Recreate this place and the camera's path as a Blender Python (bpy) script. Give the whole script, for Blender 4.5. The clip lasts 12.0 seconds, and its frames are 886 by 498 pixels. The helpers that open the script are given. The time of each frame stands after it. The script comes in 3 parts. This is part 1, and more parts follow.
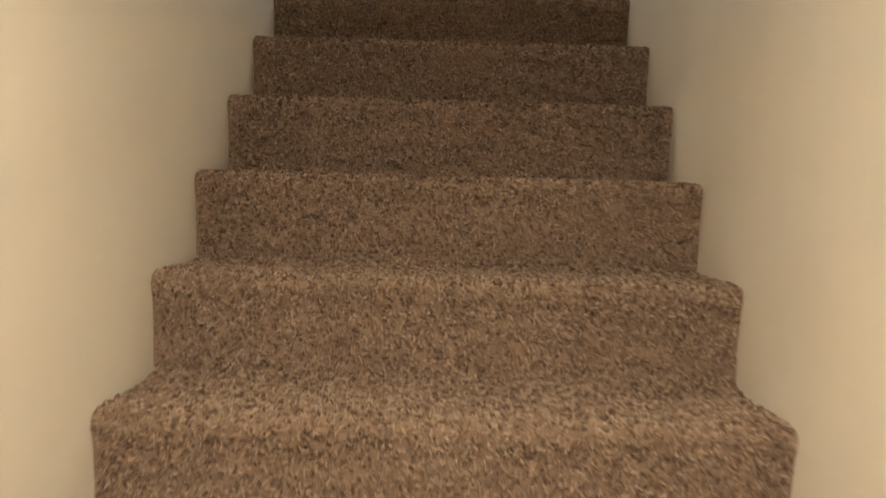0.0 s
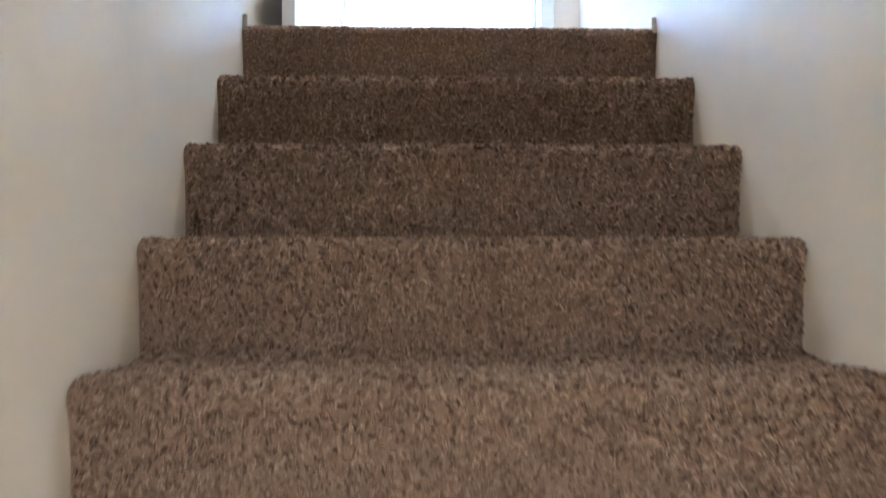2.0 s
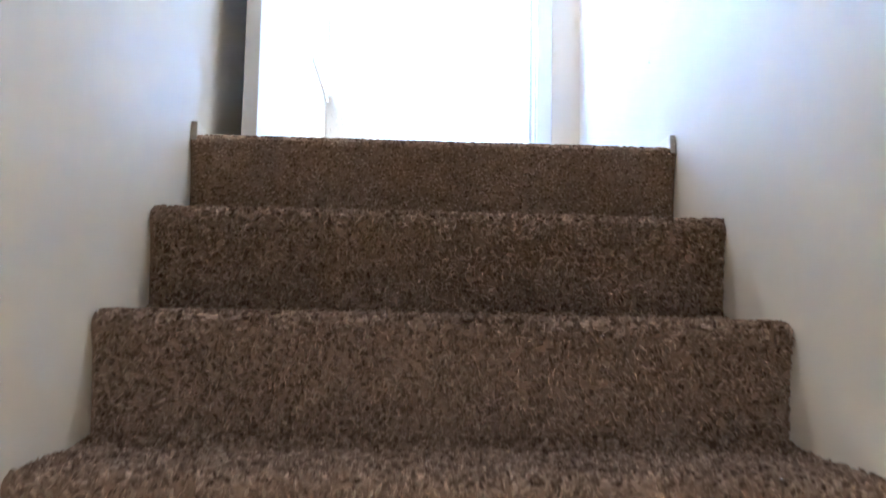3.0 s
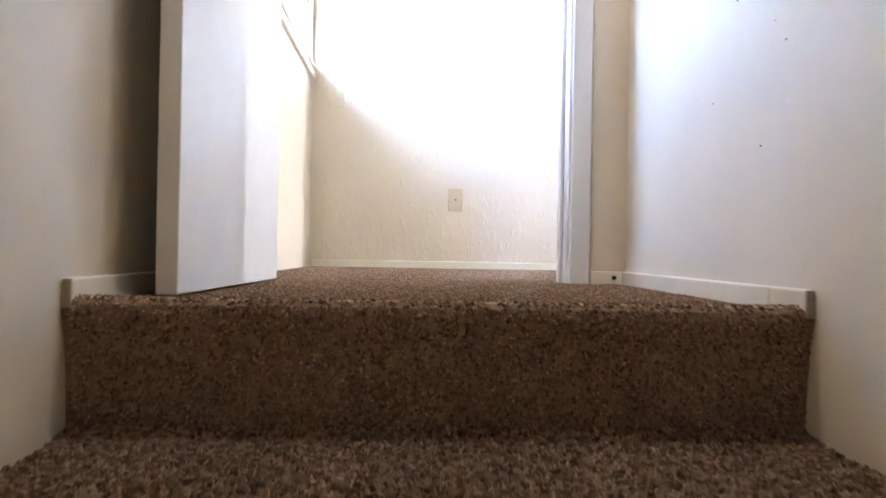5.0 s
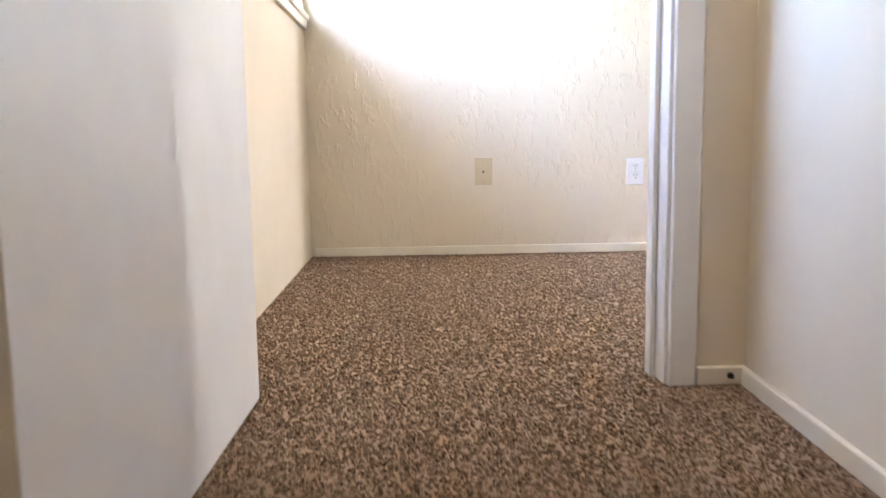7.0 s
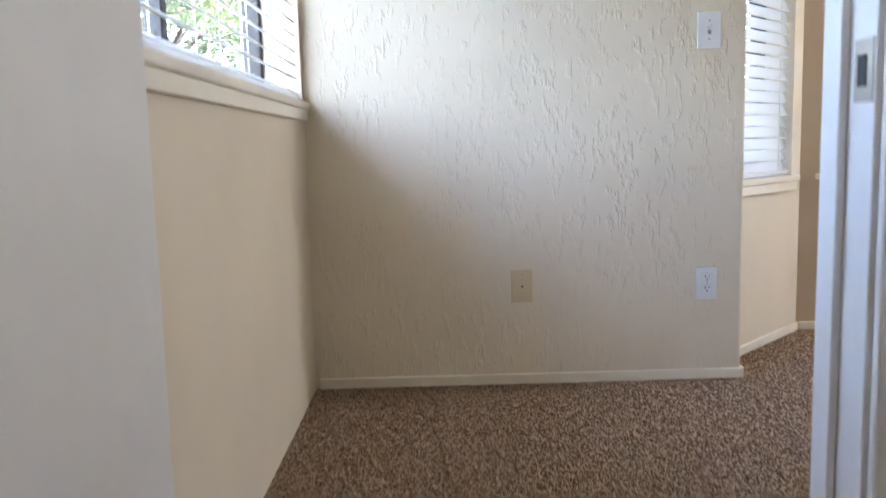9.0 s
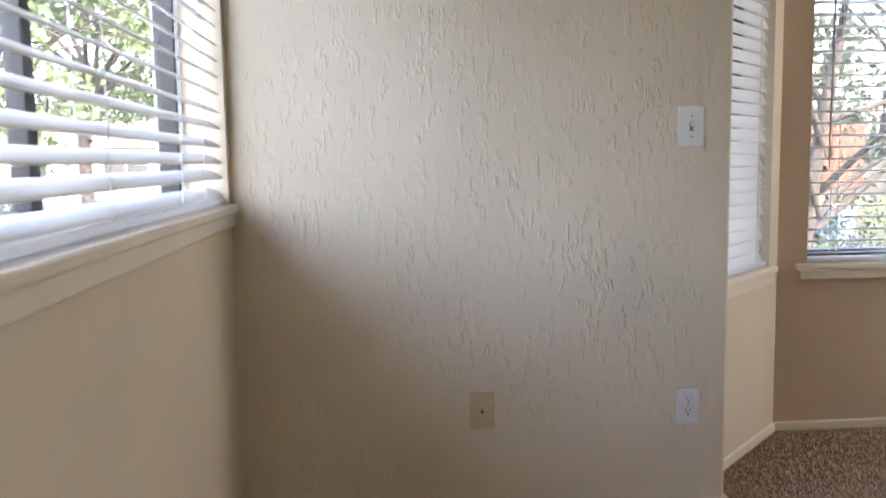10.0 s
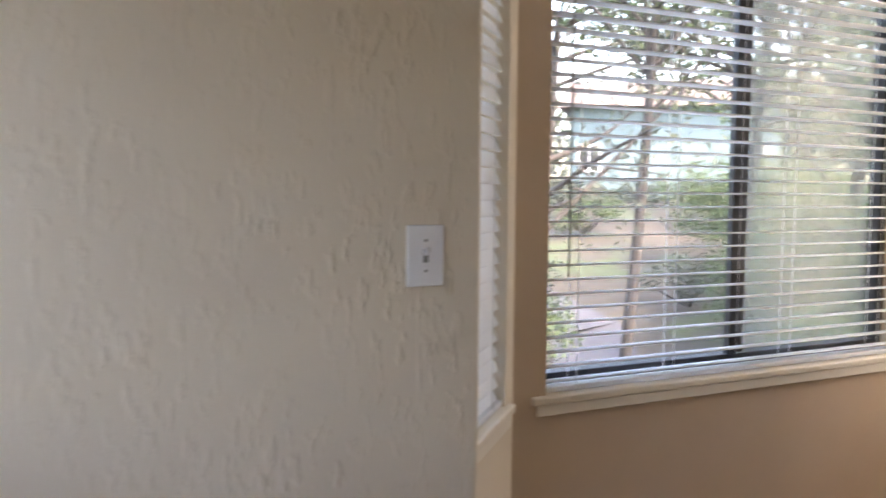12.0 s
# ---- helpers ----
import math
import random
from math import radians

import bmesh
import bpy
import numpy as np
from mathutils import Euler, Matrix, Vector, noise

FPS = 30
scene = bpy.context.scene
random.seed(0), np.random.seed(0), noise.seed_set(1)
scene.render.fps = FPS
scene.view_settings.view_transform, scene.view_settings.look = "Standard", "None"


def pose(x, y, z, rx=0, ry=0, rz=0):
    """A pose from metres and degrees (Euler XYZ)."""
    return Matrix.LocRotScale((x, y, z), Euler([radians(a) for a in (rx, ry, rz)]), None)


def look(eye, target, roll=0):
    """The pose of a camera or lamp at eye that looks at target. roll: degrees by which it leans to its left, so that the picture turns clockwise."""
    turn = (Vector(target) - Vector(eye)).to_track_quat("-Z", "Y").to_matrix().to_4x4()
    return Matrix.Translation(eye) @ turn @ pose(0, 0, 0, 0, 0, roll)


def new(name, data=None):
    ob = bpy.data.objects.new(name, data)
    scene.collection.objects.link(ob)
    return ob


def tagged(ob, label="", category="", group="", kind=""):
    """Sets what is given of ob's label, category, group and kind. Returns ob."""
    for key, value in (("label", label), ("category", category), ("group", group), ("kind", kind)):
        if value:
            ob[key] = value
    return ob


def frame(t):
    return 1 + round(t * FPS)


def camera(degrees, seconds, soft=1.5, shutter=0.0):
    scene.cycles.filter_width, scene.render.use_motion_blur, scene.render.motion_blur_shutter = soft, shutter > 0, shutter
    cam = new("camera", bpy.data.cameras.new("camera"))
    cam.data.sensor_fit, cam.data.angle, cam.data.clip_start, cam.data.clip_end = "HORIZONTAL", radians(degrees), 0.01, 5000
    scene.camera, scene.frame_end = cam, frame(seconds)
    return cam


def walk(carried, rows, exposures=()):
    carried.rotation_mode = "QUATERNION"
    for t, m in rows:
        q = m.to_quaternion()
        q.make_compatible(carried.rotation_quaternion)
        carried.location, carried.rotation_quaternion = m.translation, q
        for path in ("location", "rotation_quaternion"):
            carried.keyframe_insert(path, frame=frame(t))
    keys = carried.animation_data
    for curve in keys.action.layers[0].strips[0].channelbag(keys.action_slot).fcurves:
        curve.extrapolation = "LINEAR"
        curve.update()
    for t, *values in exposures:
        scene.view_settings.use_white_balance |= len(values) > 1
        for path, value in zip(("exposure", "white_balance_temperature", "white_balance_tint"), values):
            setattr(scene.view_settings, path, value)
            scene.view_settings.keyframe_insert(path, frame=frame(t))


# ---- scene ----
cam = camera(56.7, 12.0, soft=1.5, shutter=0.5)
PATH = [
    (0, (0.123, -2.903, -1.061), (0.125, -0.904, -1.12), 1.6),
    (0.5, (0.081, -2.624, -1.037), (0.083, -0.625, -1.014), 1.3),
    (1, (0.052, -2.388, -0.901), (0.091, -0.389, -0.839), 0.6),
    (1.5, (0.052, -2.185, -0.792), (0.11, -0.187, -0.721), -0.1),
    (2, (0.042, -2.0, -0.66), (0.103, -0.004, -0.555), -0.1),
    (2.5, (0.033, -1.855, -0.529), (0.111, 0.135, -0.35), 0.7),
    (3, (0.063, -1.704, -0.412), (0.155, 0.283, -0.203), 1.0),
    (5, (0.07, -1.118, 0.067), (0.158, 0.88, 0.077), 1.0),
    (5.5, (0.034, -0.944, 0.143), (0.092, 1.055, 0.099), -0.7),
    (6, (0.026, -0.782, 0.253), (0.087, 1.211, 0.107), -0.7),
    (6.5, (0.03, -0.627, 0.349), (0.118, 1.358, 0.119), -0.4),
    (7, (0.031, -0.443, 0.469), (0.092, 1.539, 0.205), -0.8),
    (7.2, (0.025, -0.378, 0.507), (0.069, 1.603, 0.23), -1.0),
    (8.8, (0.034, 0.124, 0.756), (0.053, 2.11, 0.517), -1.2),
    (9, (0.025, 0.194, 0.819), (0.036, 2.178, 0.571), -1.5),
    (9.5, (0.022, 0.355, 0.994), (0.092, 2.339, 0.745), -1.4),
    (10, (0.021, 0.579, 1.089), (0.167, 2.562, 0.876), -0.9),
    (10.5, (0.043, 0.816, 1.21), (0.239, 2.797, 1.02), -1.0),
    (11, (0.082, 1.067, 1.264), (0.437, 3.027, 1.077), -1.3),
    (11.5, (0.156, 1.292, 1.302), (0.767, 3.189, 1.137), -0.2),
    (12, (0.271, 1.528, 1.306), (1.147, 3.321, 1.166), 0.5),
]
EXPOSURES = [(0, 7.6, 5550, 7), (0.5, 7.95, 5100, 7), (1.5, 8.35, 4650, 8), (2.5, 8.35, 4400, 9), (3.2, 8.15, 4600, 10), (5, 7.25, 5900, 13), (5.5, 7.1, 6100, 14), (6.5, 6.95, 6400, 15), (7.2, 6.75, 6600, 15), (9, 5.6, 6350, 13), (9.5, 5.35, 6500, 14), (10.5, 4.8, 7350, 19), (11.2, 4.8, 7400, 20), (12, 4.6, 7300, 20)]
walk(cam, [(t, look(eye, target, roll)) for t, eye, target, roll in PATH], EXPOSURES)

# ---- world, sun, lamps ----
world = bpy.data.worlds.new("sky")
scene.world = world
world.use_nodes = True
wn = world.node_tree.nodes
sky = wn.new("ShaderNodeTexSky")
sky.sky_type = "NISHITA"
sky.sun_disc = False
sky.sun_elevation = radians(48)
sky.sun_rotation = radians(150)
sky.air_density, sky.dust_density = 1.0, 3.0
wn["Background"].inputs["Strength"].default_value = 0.105
world.node_tree.links.new(sky.outputs["Color"], wn["Background"].inputs["Color"])

sun = new("sun", bpy.data.lights.new("sun", "SUN"))
sun.data.energy, sun.data.angle, sun.data.color = 0.5, radians(12), (1.0, 0.95, 0.88)
sun.matrix_world = look((6, -12, 16), (0, 0, 0))

# ---- materials ----


def material(name, base, rough=0.6, metal=0.0):
    m = bpy.data.materials.new(name)
    m.use_nodes = True
    b = m.node_tree.nodes["Principled BSDF"]
    b.inputs["Base Color"].default_value = (*base, 1)
    b.inputs["Roughness"].default_value = rough
    b.inputs["Metallic"].default_value = metal
    return m, m.node_tree.nodes, m.node_tree.links, b


def coords(n, l, scale=(1, 1, 1)):
    g = n.new("ShaderNodeNewGeometry")
    mp = n.new("ShaderNodeMapping")
    mp.inputs["Scale"].default_value = scale
    l.new(g.outputs["Position"], mp.inputs["Vector"])
    return mp.outputs["Vector"]


def noise_tex(n, l, vec, scale, detail=3.0, rough=0.55):
    t = n.new("ShaderNodeTexNoise")
    t.inputs["Scale"].default_value = scale
    t.inputs["Detail"].default_value = detail
    t.inputs["Roughness"].default_value = rough
    l.new(vec, t.inputs["Vector"])
    return t.outputs["Fac"]


def ramp(n, l, fac, stops):
    r = n.new("ShaderNodeValToRGB")
    e = r.color_ramp.elements
    while len(e) < len(stops):
        e.new(0.5)
    for el, (p, c) in zip(e, stops):
        el.position, el.color = p, (*c, 1)
    l.new(fac, r.inputs["Fac"])
    return r.outputs["Color"]


def bump(n, l, b, height, strength, dist):
    k = n.new("ShaderNodeBump")
    k.inputs["Strength"].default_value = strength
    k.inputs["Distance"].default_value = dist
    l.new(height, k.inputs["Height"])
    l.new(k.outputs["Normal"], b.inputs["Normal"])
    return k


def tone(c, f):
    return tuple(min(1.0, v * f) for v in c)


def plain(name, base, rough=0.6, metal=0.0, vary=0.06, scale=9.0, relief=0.0006):
    """A nearly even surface with faint mottling and fine relief."""
    m, n, l, b = material(name, base, rough, metal)
    v = coords(n, l)
    l.new(ramp(n, l, noise_tex(n, l, v, scale, 5), [(0.3, tone(base, 1 - vary)), (0.7, tone(base, 1 + vary))]), b.inputs["Base Color"])
    if relief:
        bump(n, l, b, noise_tex(n, l, v, scale * 25, 3), 0.4, relief)
    return m


WALL = (0.73, 0.638, 0.50)


def wall_paint(name, textured, base=WALL):
    """Cream wall paint over hand-troweled, drippy plaster texture."""
    m, n, l, b = material(name, base, 0.55)
    v = coords(n, l)
    l.new(ramp(n, l, noise_tex(n, l, v, 2.3, 6), [(0.3, tone(base, 0.95)), (0.7, tone(base, 1.04))]), b.inputs["Base Color"])
    drip = noise_tex(n, l, coords(n, l, (1, 1, 0.42)), 44.0, 4, 0.55)
    ridge = n.new("ShaderNodeMapRange")
    ridge.interpolation_type = "SMOOTHSTEP"
    ridge.inputs["From Min"].default_value, ridge.inputs["From Max"].default_value = 0.5, 0.68
    l.new(drip, ridge.inputs["Value"])
    patch = n.new("ShaderNodeMapRange")
    patch.inputs["From Min"].default_value, patch.inputs["From Max"].default_value = 0.38, 0.62
    patch.inputs["To Min"].default_value, patch.inputs["To Max"].default_value = 0.5, 1.15
    l.new(noise_tex(n, l, v, 3.2, 2), patch.inputs["Value"])
    worn = n.new("ShaderNodeMath")
    worn.operation = "MULTIPLY"
    l.new(ridge.outputs["Result"], worn.inputs[0])
    l.new(patch.outputs["Result"], worn.inputs[1])
    fine = noise_tex(n, l, v, 160.0, 2)
    mix = n.new("ShaderNodeMath")
    mix.operation = "MULTIPLY_ADD"
    mix.inputs[1].default_value = 0.12
    l.new(fine, mix.inputs[0])
    l.new(worn.outputs[0], mix.inputs[2])
    bump(n, l, b, mix.outputs[0], 0.8 if textured else 0.22, 0.0022 if textured else 0.001)
    return m


def carpet(name, island):
    """Frieze carpet of mixed tan, brown and dark yarns."""
    m, n, l, b = material(name, (0.16, 0.11, 0.08), 1.0)
    stops = [(0.0, (0.08, 0.048, 0.032)), (0.28, (0.17, 0.112, 0.076)), (0.62, (0.265, 0.187, 0.129)), (1.0, (0.42, 0.318, 0.23))]
    v = coords(n, l)
    if island:
        g = n.new("ShaderNodeNewGeometry")
        fac = g.outputs["Random Per Island"]
        patch = noise_tex(n, l, v, 7.0, 3)
        add = n.new("ShaderNodeMath")
        add.operation = "MULTIPLY_ADD"
        add.inputs[1].default_value = 0.30
        l.new(patch, add.inputs[0])
        sub = n.new("ShaderNodeMath")
        sub.operation = "MULTIPLY_ADD"
        sub.inputs[1].default_value, sub.inputs[2].default_value = 0.9, -0.1
        l.new(fac, sub.inputs[0])
        l.new(sub.outputs[0], add.inputs[2])
        fac = add.outputs[0]
    else:
        fac = noise_tex(n, l, v, 170.0, 3)
    l.new(ramp(n, l, fac, stops), b.inputs["Base Color"])
    b.inputs["Specular IOR Level"].default_value = 0.1
    b.inputs["Sheen Weight"].default_value = 1.0
    b.inputs["Sheen Roughness"].default_value = 0.45
    b.inputs["Sheen Tint"].default_value = (0.98, 0.70, 0.48, 1)
    if island:
        tr = n.new("ShaderNodeBsdfTranslucent")
        l.new(b.inputs["Base Color"].links[0].from_socket, tr.inputs["Color"])
        mx = n.new("ShaderNodeMixShader")
        mx.inputs["Fac"].default_value = 0.18
        l.new(b.outputs["BSDF"], mx.inputs[1])
        l.new(tr.outputs["BSDF"], mx.inputs[2])
        l.new(mx.outputs["Shader"], n["Material Output"].inputs["Surface"])
    return m


M_WALL = wall_paint("cream_wall_paint", False)
M_STAIR = wall_paint("pale_cream_stair_paint", False, (0.765, 0.695, 0.58))
M_TEX = wall_paint("cream_textured_wall_paint", True)
# darker, warmer than the cream walls: the bay front's warm shade is in the colour
M_TAN_SHADE = wall_paint("tan_shade_wall_paint", False, (0.61, 0.475, 0.345))
M_CEIL = plain("white_ceiling_paint", (0.78, 0.76, 0.72), 0.8)
M_TRIM = plain("cream_trim_paint", (0.80, 0.735, 0.62), 0.35, vary=0.04)
M_WHITE = plain("white_satin_paint", (0.78, 0.77, 0.75), 0.38, vary=0.03)
M_CARPET = carpet("carpet_backing", False)
M_PILE = carpet("carpet_yarn", True)
M_SLAT = plain("white_blind_vinyl", (0.86, 0.86, 0.85), 0.35, vary=0.02, relief=0.0002)
st_ = M_SLAT.node_tree
tr_ = st_.nodes.new("ShaderNodeBsdfTranslucent")
tr_.inputs["Color"].default_value = (0.93, 0.93, 0.92, 1)
sx_ = st_.nodes.new("ShaderNodeMixShader")
sx_.inputs["Fac"].default_value = 0.35
st_.links.new(st_.nodes["Principled BSDF"].outputs["BSDF"], sx_.inputs[1])
st_.links.new(tr_.outputs["BSDF"], sx_.inputs[2])
st_.links.new(sx_.outputs["Shader"], st_.nodes["Material Output"].inputs["Surface"])
M_CORD = plain("white_cord", (0.75, 0.75, 0.73), 0.8)
M_DARK = plain("dark_bronze_aluminium", (0.009, 0.0095, 0.012), 0.45)
M_SILVER = plain("bare_aluminium", (0.55, 0.57, 0.6), 0.35, 0.8)
M_PLATE = plain("white_plastic", (0.80, 0.80, 0.80), 0.25, vary=0.02, relief=0.0)
M_BEIGE = plain("beige_painted_plastic", (0.60, 0.49, 0.31), 0.35, vary=0.03, relief=0.0)
M_BLACK = plain("black_slot", (0.01, 0.01, 0.01), 0.6, relief=0.0)
M_STEEL = plain("worn_steel", (0.42, 0.40, 0.37), 0.32, 1.0, vary=0.15)
M_BOARD_END = plain("shaded_grey_board_end", (0.45, 0.41, 0.35), 0.8, vary=0.2, scale=60.0)
M_WAND = plain("grey_acrylic_wand", (0.28, 0.28, 0.27), 0.2)
# thin window glass: clear, with surface reflections and a dusty layer imitating outdoor glare
M_GLASS, gn, gl, gb = material("window_glass", (1, 1, 1), 0.0)
clear = gn.new("ShaderNodeBsdfTransparent")
shine = gn.new("ShaderNodeBsdfGlossy")
shine.inputs["Roughness"].default_value = 0.02
gmx = gn.new("ShaderNodeMixShader")
gmx.inputs["Fac"].default_value = 0.035
gl.new(clear.outputs["BSDF"], gmx.inputs[1])
gl.new(shine.outputs["BSDF"], gmx.inputs[2])
glare_veil = gn.new("ShaderNodeBsdfTranslucent")
glare_veil.inputs["Color"].default_value = (0.9, 0.92, 0.9, 1)
dmx = gn.new("ShaderNodeMixShader")
dmx.inputs["Fac"].default_value = 0.006
gl.new(gmx.outputs["Shader"], dmx.inputs[1])
gl.new(glare_veil.outputs["BSDF"], dmx.inputs[2])
gl.new(dmx.outputs["Shader"], gn["Material Output"].inputs["Surface"])
gn.remove(gb)
M_SCREEN, sn_, sl_, sb_ = material("grey_insect_screen", (0.78, 0.84, 0.76), 0.8)
see = sn_.new("ShaderNodeBsdfTransparent")
smx = sn_.new("ShaderNodeMixShader")
smx.inputs["Fac"].default_value = 0.72
sl_.new(sb_.outputs["BSDF"], smx.inputs[1])
sl_.new(see.outputs["BSDF"], smx.inputs[2])
sl_.new(smx.outputs["Shader"], sn_["Material Output"].inputs["Surface"])
M_LAMP, ln_, ll_, lb = material("warm_lamp_glass", (0.9, 0.85, 0.75), 0.4)
lb.inputs["Emission Color"].default_value = (1.0, 0.90, 0.72, 1)
lb.inputs["Emission Strength"].default_value = 0.15

# ---- mesh helpers ----


def box(bm, x0, x1, y0, y1, z0, z1, bevel=0.0):
    r = bmesh.ops.create_cube(bm, size=1.0)
    for v in r["verts"]:
        v.co = Vector((x0 + (v.co.x + 0.5) * (x1 - x0), y0 + (v.co.y + 0.5) * (y1 - y0), z0 + (v.co.z + 0.5) * (z1 - z0)))
    if bevel:
        es = list({e for v in r["verts"] for e in v.link_edges})
        bmesh.ops.bevel(bm, geom=es, offset=bevel, segments=2, profile=0.5, affect="EDGES")
    return r


def cyl(bm, p, q, r0, r1=None, seg=10):
    p, q = Vector(p), Vector(q)
    d = q - p
    m = Matrix.Translation((p + q) / 2) @ d.to_track_quat("Z", "Y").to_matrix().to_4x4()
    bmesh.ops.create_cone(bm, cap_ends=True, segments=seg, radius1=r0, radius2=r0 if r1 is None else r1, depth=d.length, matrix=m)


def part(name, bm, mat, parent=None, label="", smooth=False):
    me = bpy.data.meshes.new(name)
    if smooth:
        for f in bm.faces:
            f.smooth = True
    bm.to_mesh(me)
    bm.free()
    me.materials.append(mat)
    ob = new(name, me)
    ob.parent = parent
    return tagged(ob, label)


def boxes(name, items, mat, parent=None, label="", bevel=0.0):
    bm = bmesh.new()
    for it in items:
        box(bm, *it, bevel=bevel)
    return part(name, bm, mat, parent, label)


def thing(name, m, label, category, group="", kind=""):
    e = new(name)
    e.empty_display_size = 0.1
    e.matrix_world = m
    return tagged(e, label, category, group, kind)


def mesh_raw(name, verts, faces, mat):
    me = bpy.data.meshes.new(name)
    me.from_pydata(verts, [], faces)
    me.materials.append(mat)
    return me


def holed_wall(name, us, zs, t0, t1, mat):
    """One wall slab along x with a rectangular opening: us and zs give outer and opening edges."""
    bm = bmesh.new()
    g = [[[bm.verts.new((u, t, z)) for z in zs] for u in us] for t in (t0, t1)]
    for i in range(3):
        for k in range(3):
            if i == 1 and k == 1:
                continue
            for a in g:
                bm.faces.new((a[i][k], a[i + 1][k], a[i + 1][k + 1], a[i][k + 1]))
    for lo, hi in ((0, 3), (1, 2)):
        steps = range(lo, hi)
        for k in steps:
            for i in (lo, hi):
                bm.faces.new((g[0][i][k], g[0][i][k + 1], g[1][i][k + 1], g[1][i][k]))
                bm.faces.new((g[0][k][i], g[0][k + 1][i], g[1][k + 1][i], g[1][k][i]))
    bmesh.ops.recalc_face_normals(bm, faces=bm.faces)
    return part(name, bm, mat)


def structure(ob, label, category):
    return tagged(ob, label, category, kind="structure")


# ---- plan ----
DY0, DY1 = 1.098, 1.212         # wall that holds the doorway
XL, XR = -0.390, 0.658          # stairwell walls
# the east stair wall is not quite straight: it swells by two centimetres at the top step
EAST_LINE = [(XR, -6.2), (XR, -1.25), (0.654, -0.75), (0.648, -0.25), (0.638, 0.0), (0.639, 0.12), (0.666, DY0)]


def east_x(y):
    for (x0, y0), (x1, y1) in zip(EAST_LINE, EAST_LINE[1:]):
        if y <= y1:
            return x0 + (x1 - x0) * (y - y0) / (y1 - y0)
    return EAST_LINE[-1][0]


RISE, RUN = 0.193, 0.2425
STEPS = 14
FOYER = -RISE * STEPS           # lower floor
YB = -RUN * (STEPS - 1) - 0.02  # bottom riser
DX0, DX1 = -0.346, 0.505        # clear doorway
DH = 2.03
RX = -0.413                     # bedroom wall with the side window
FY = 2.990                      # bedroom far wall
FX = 1.073                      # its free end
BX, BY = 1.569, 3.684           # bay corner
BX2 = 3.56
CEIL = 2.44
WX = 4.15
FLOOR = -0.012
FOYER_CEIL = FOYER + 2.44

# ---- large structure ----
w = structure(boxes("wall_west", [(XL - 0.12, XL, -6.2, DY0, FOYER - 0.2, CEIL)], M_STAIR), "cream painted plaster wall along the stairs", "wall")
bm = bmesh.new()
plan = EAST_LINE + [(XR + 0.15, DY0), (XR + 0.15, -6.2)]
low_ring = [bm.verts.new((x, y, FOYER - 0.2)) for x, y in plan]
top_ring = [bm.verts.new((x, y, CEIL)) for x, y in plan]
for k in range(len(plan)):
    j = (k + 1) % len(plan)
    bm.faces.new((low_ring[k], low_ring[j], top_ring[j], top_ring[k]))
bm.faces.new(low_ring[::-1])
bm.faces.new(top_ring)
bmesh.ops.recalc_face_normals(bm, faces=bm.faces)
w = structure(part("wall_stair_east", bm, M_STAIR), "cream painted plaster wall along the stairs", "wall")
w = structure(boxes("wall_doorway", [
    (XL - 0.12, DX0 - 0.02, DY0, DY1, -0.3, CEIL),
    (DX1 + 0.02, WX, DY0, DY1, -0.3, CEIL),
    (DX0 - 0.02, DX1 + 0.02, DY0, DY1, DH + 0.02, CEIL)], M_WALL), "cream painted wall around the bedroom doorway", "wall")
# side window wall
LW0, LW1, LZ0, LZ1 = 1.26, 2.950, 0.974, 2.03
TH = 0.19
ws = holed_wall("wall_side_window", (DY1, LW0, LW1, FY + 0.15), (-0.3, LZ0, LZ1, CEIL), 0, TH, M_WALL)
ws.matrix_world = Matrix.Translation((RX, 0, 0)) @ Matrix.Rotation(radians(90), 4, "Z")
structure(ws, "cream painted wall under the side window", "wall")
# far wall, with a rounded free end
bm = bmesh.new()
box(bm, RX, FX, FY, FY + 0.15, -0.3, CEIL)
es = [e for e in bm.edges if all(abs(v.co.x - FX) < 1e-5 for v in e.verts) and abs(e.verts[0].co.z - e.verts[1].co.z) > 1]
bmesh.ops.bevel(bm, geom=es, offset=0.012, segments=3, profile=0.5, affect="EDGES")
structure(part("wall_far", bm, M_TEX), "cream wall with troweled drip texture", "wall")


def bay_frame(p, q):
    """Local axes of a bay wall from p to q: x along it, y outwards, z up."""
    d = Vector((q[0] - p[0], q[1] - p[1], 0))
    x = d.normalized()
    y = Vector((-x.y, x.x, 0))
    return Matrix(((x.x, y.x, 0, p[0]), (x.y, y.y, 0, p[1]), (0, 0, 1, 0), (0, 0, 0, 1))), d.length


def bay_wall(name, p, q, o0, o1, z0, z1, label, mat=M_WALL):
    m, length = bay_frame(p, q)
    ob = holed_wall(name, (0, o0, o1, length), (-0.3, z0, z1, CEIL), 0, TH, mat)
    ob.matrix_world = m
    structure(ob, label, "wall")
    return m, length


BZ0, BZ1 = 0.662, 2.27
A0 = (FX - 0.03, BY - (BX - FX + 0.03) * 1.02)
M_A, LEN_A = bay_wall("wall_bay_angled", A0, (BX, BY), 0.08, 0.66, BZ0, BZ1, "cream painted angled bay wall")
M_B, LEN_B = bay_wall("wall_bay_front", (BX, BY), (BX2, BY), 0.122, LEN := BX2 - BX - 0.115, BZ0, BZ1, "bay wall under the front window, tan with its warm shade in the colour", M_TAN_SHADE)
structure(boxes("wall_bay_side", [(BX2, WX, FY, FY + 0.15, -0.3, CEIL)], M_WALL), "plain cream wall beside the bay", "wall")
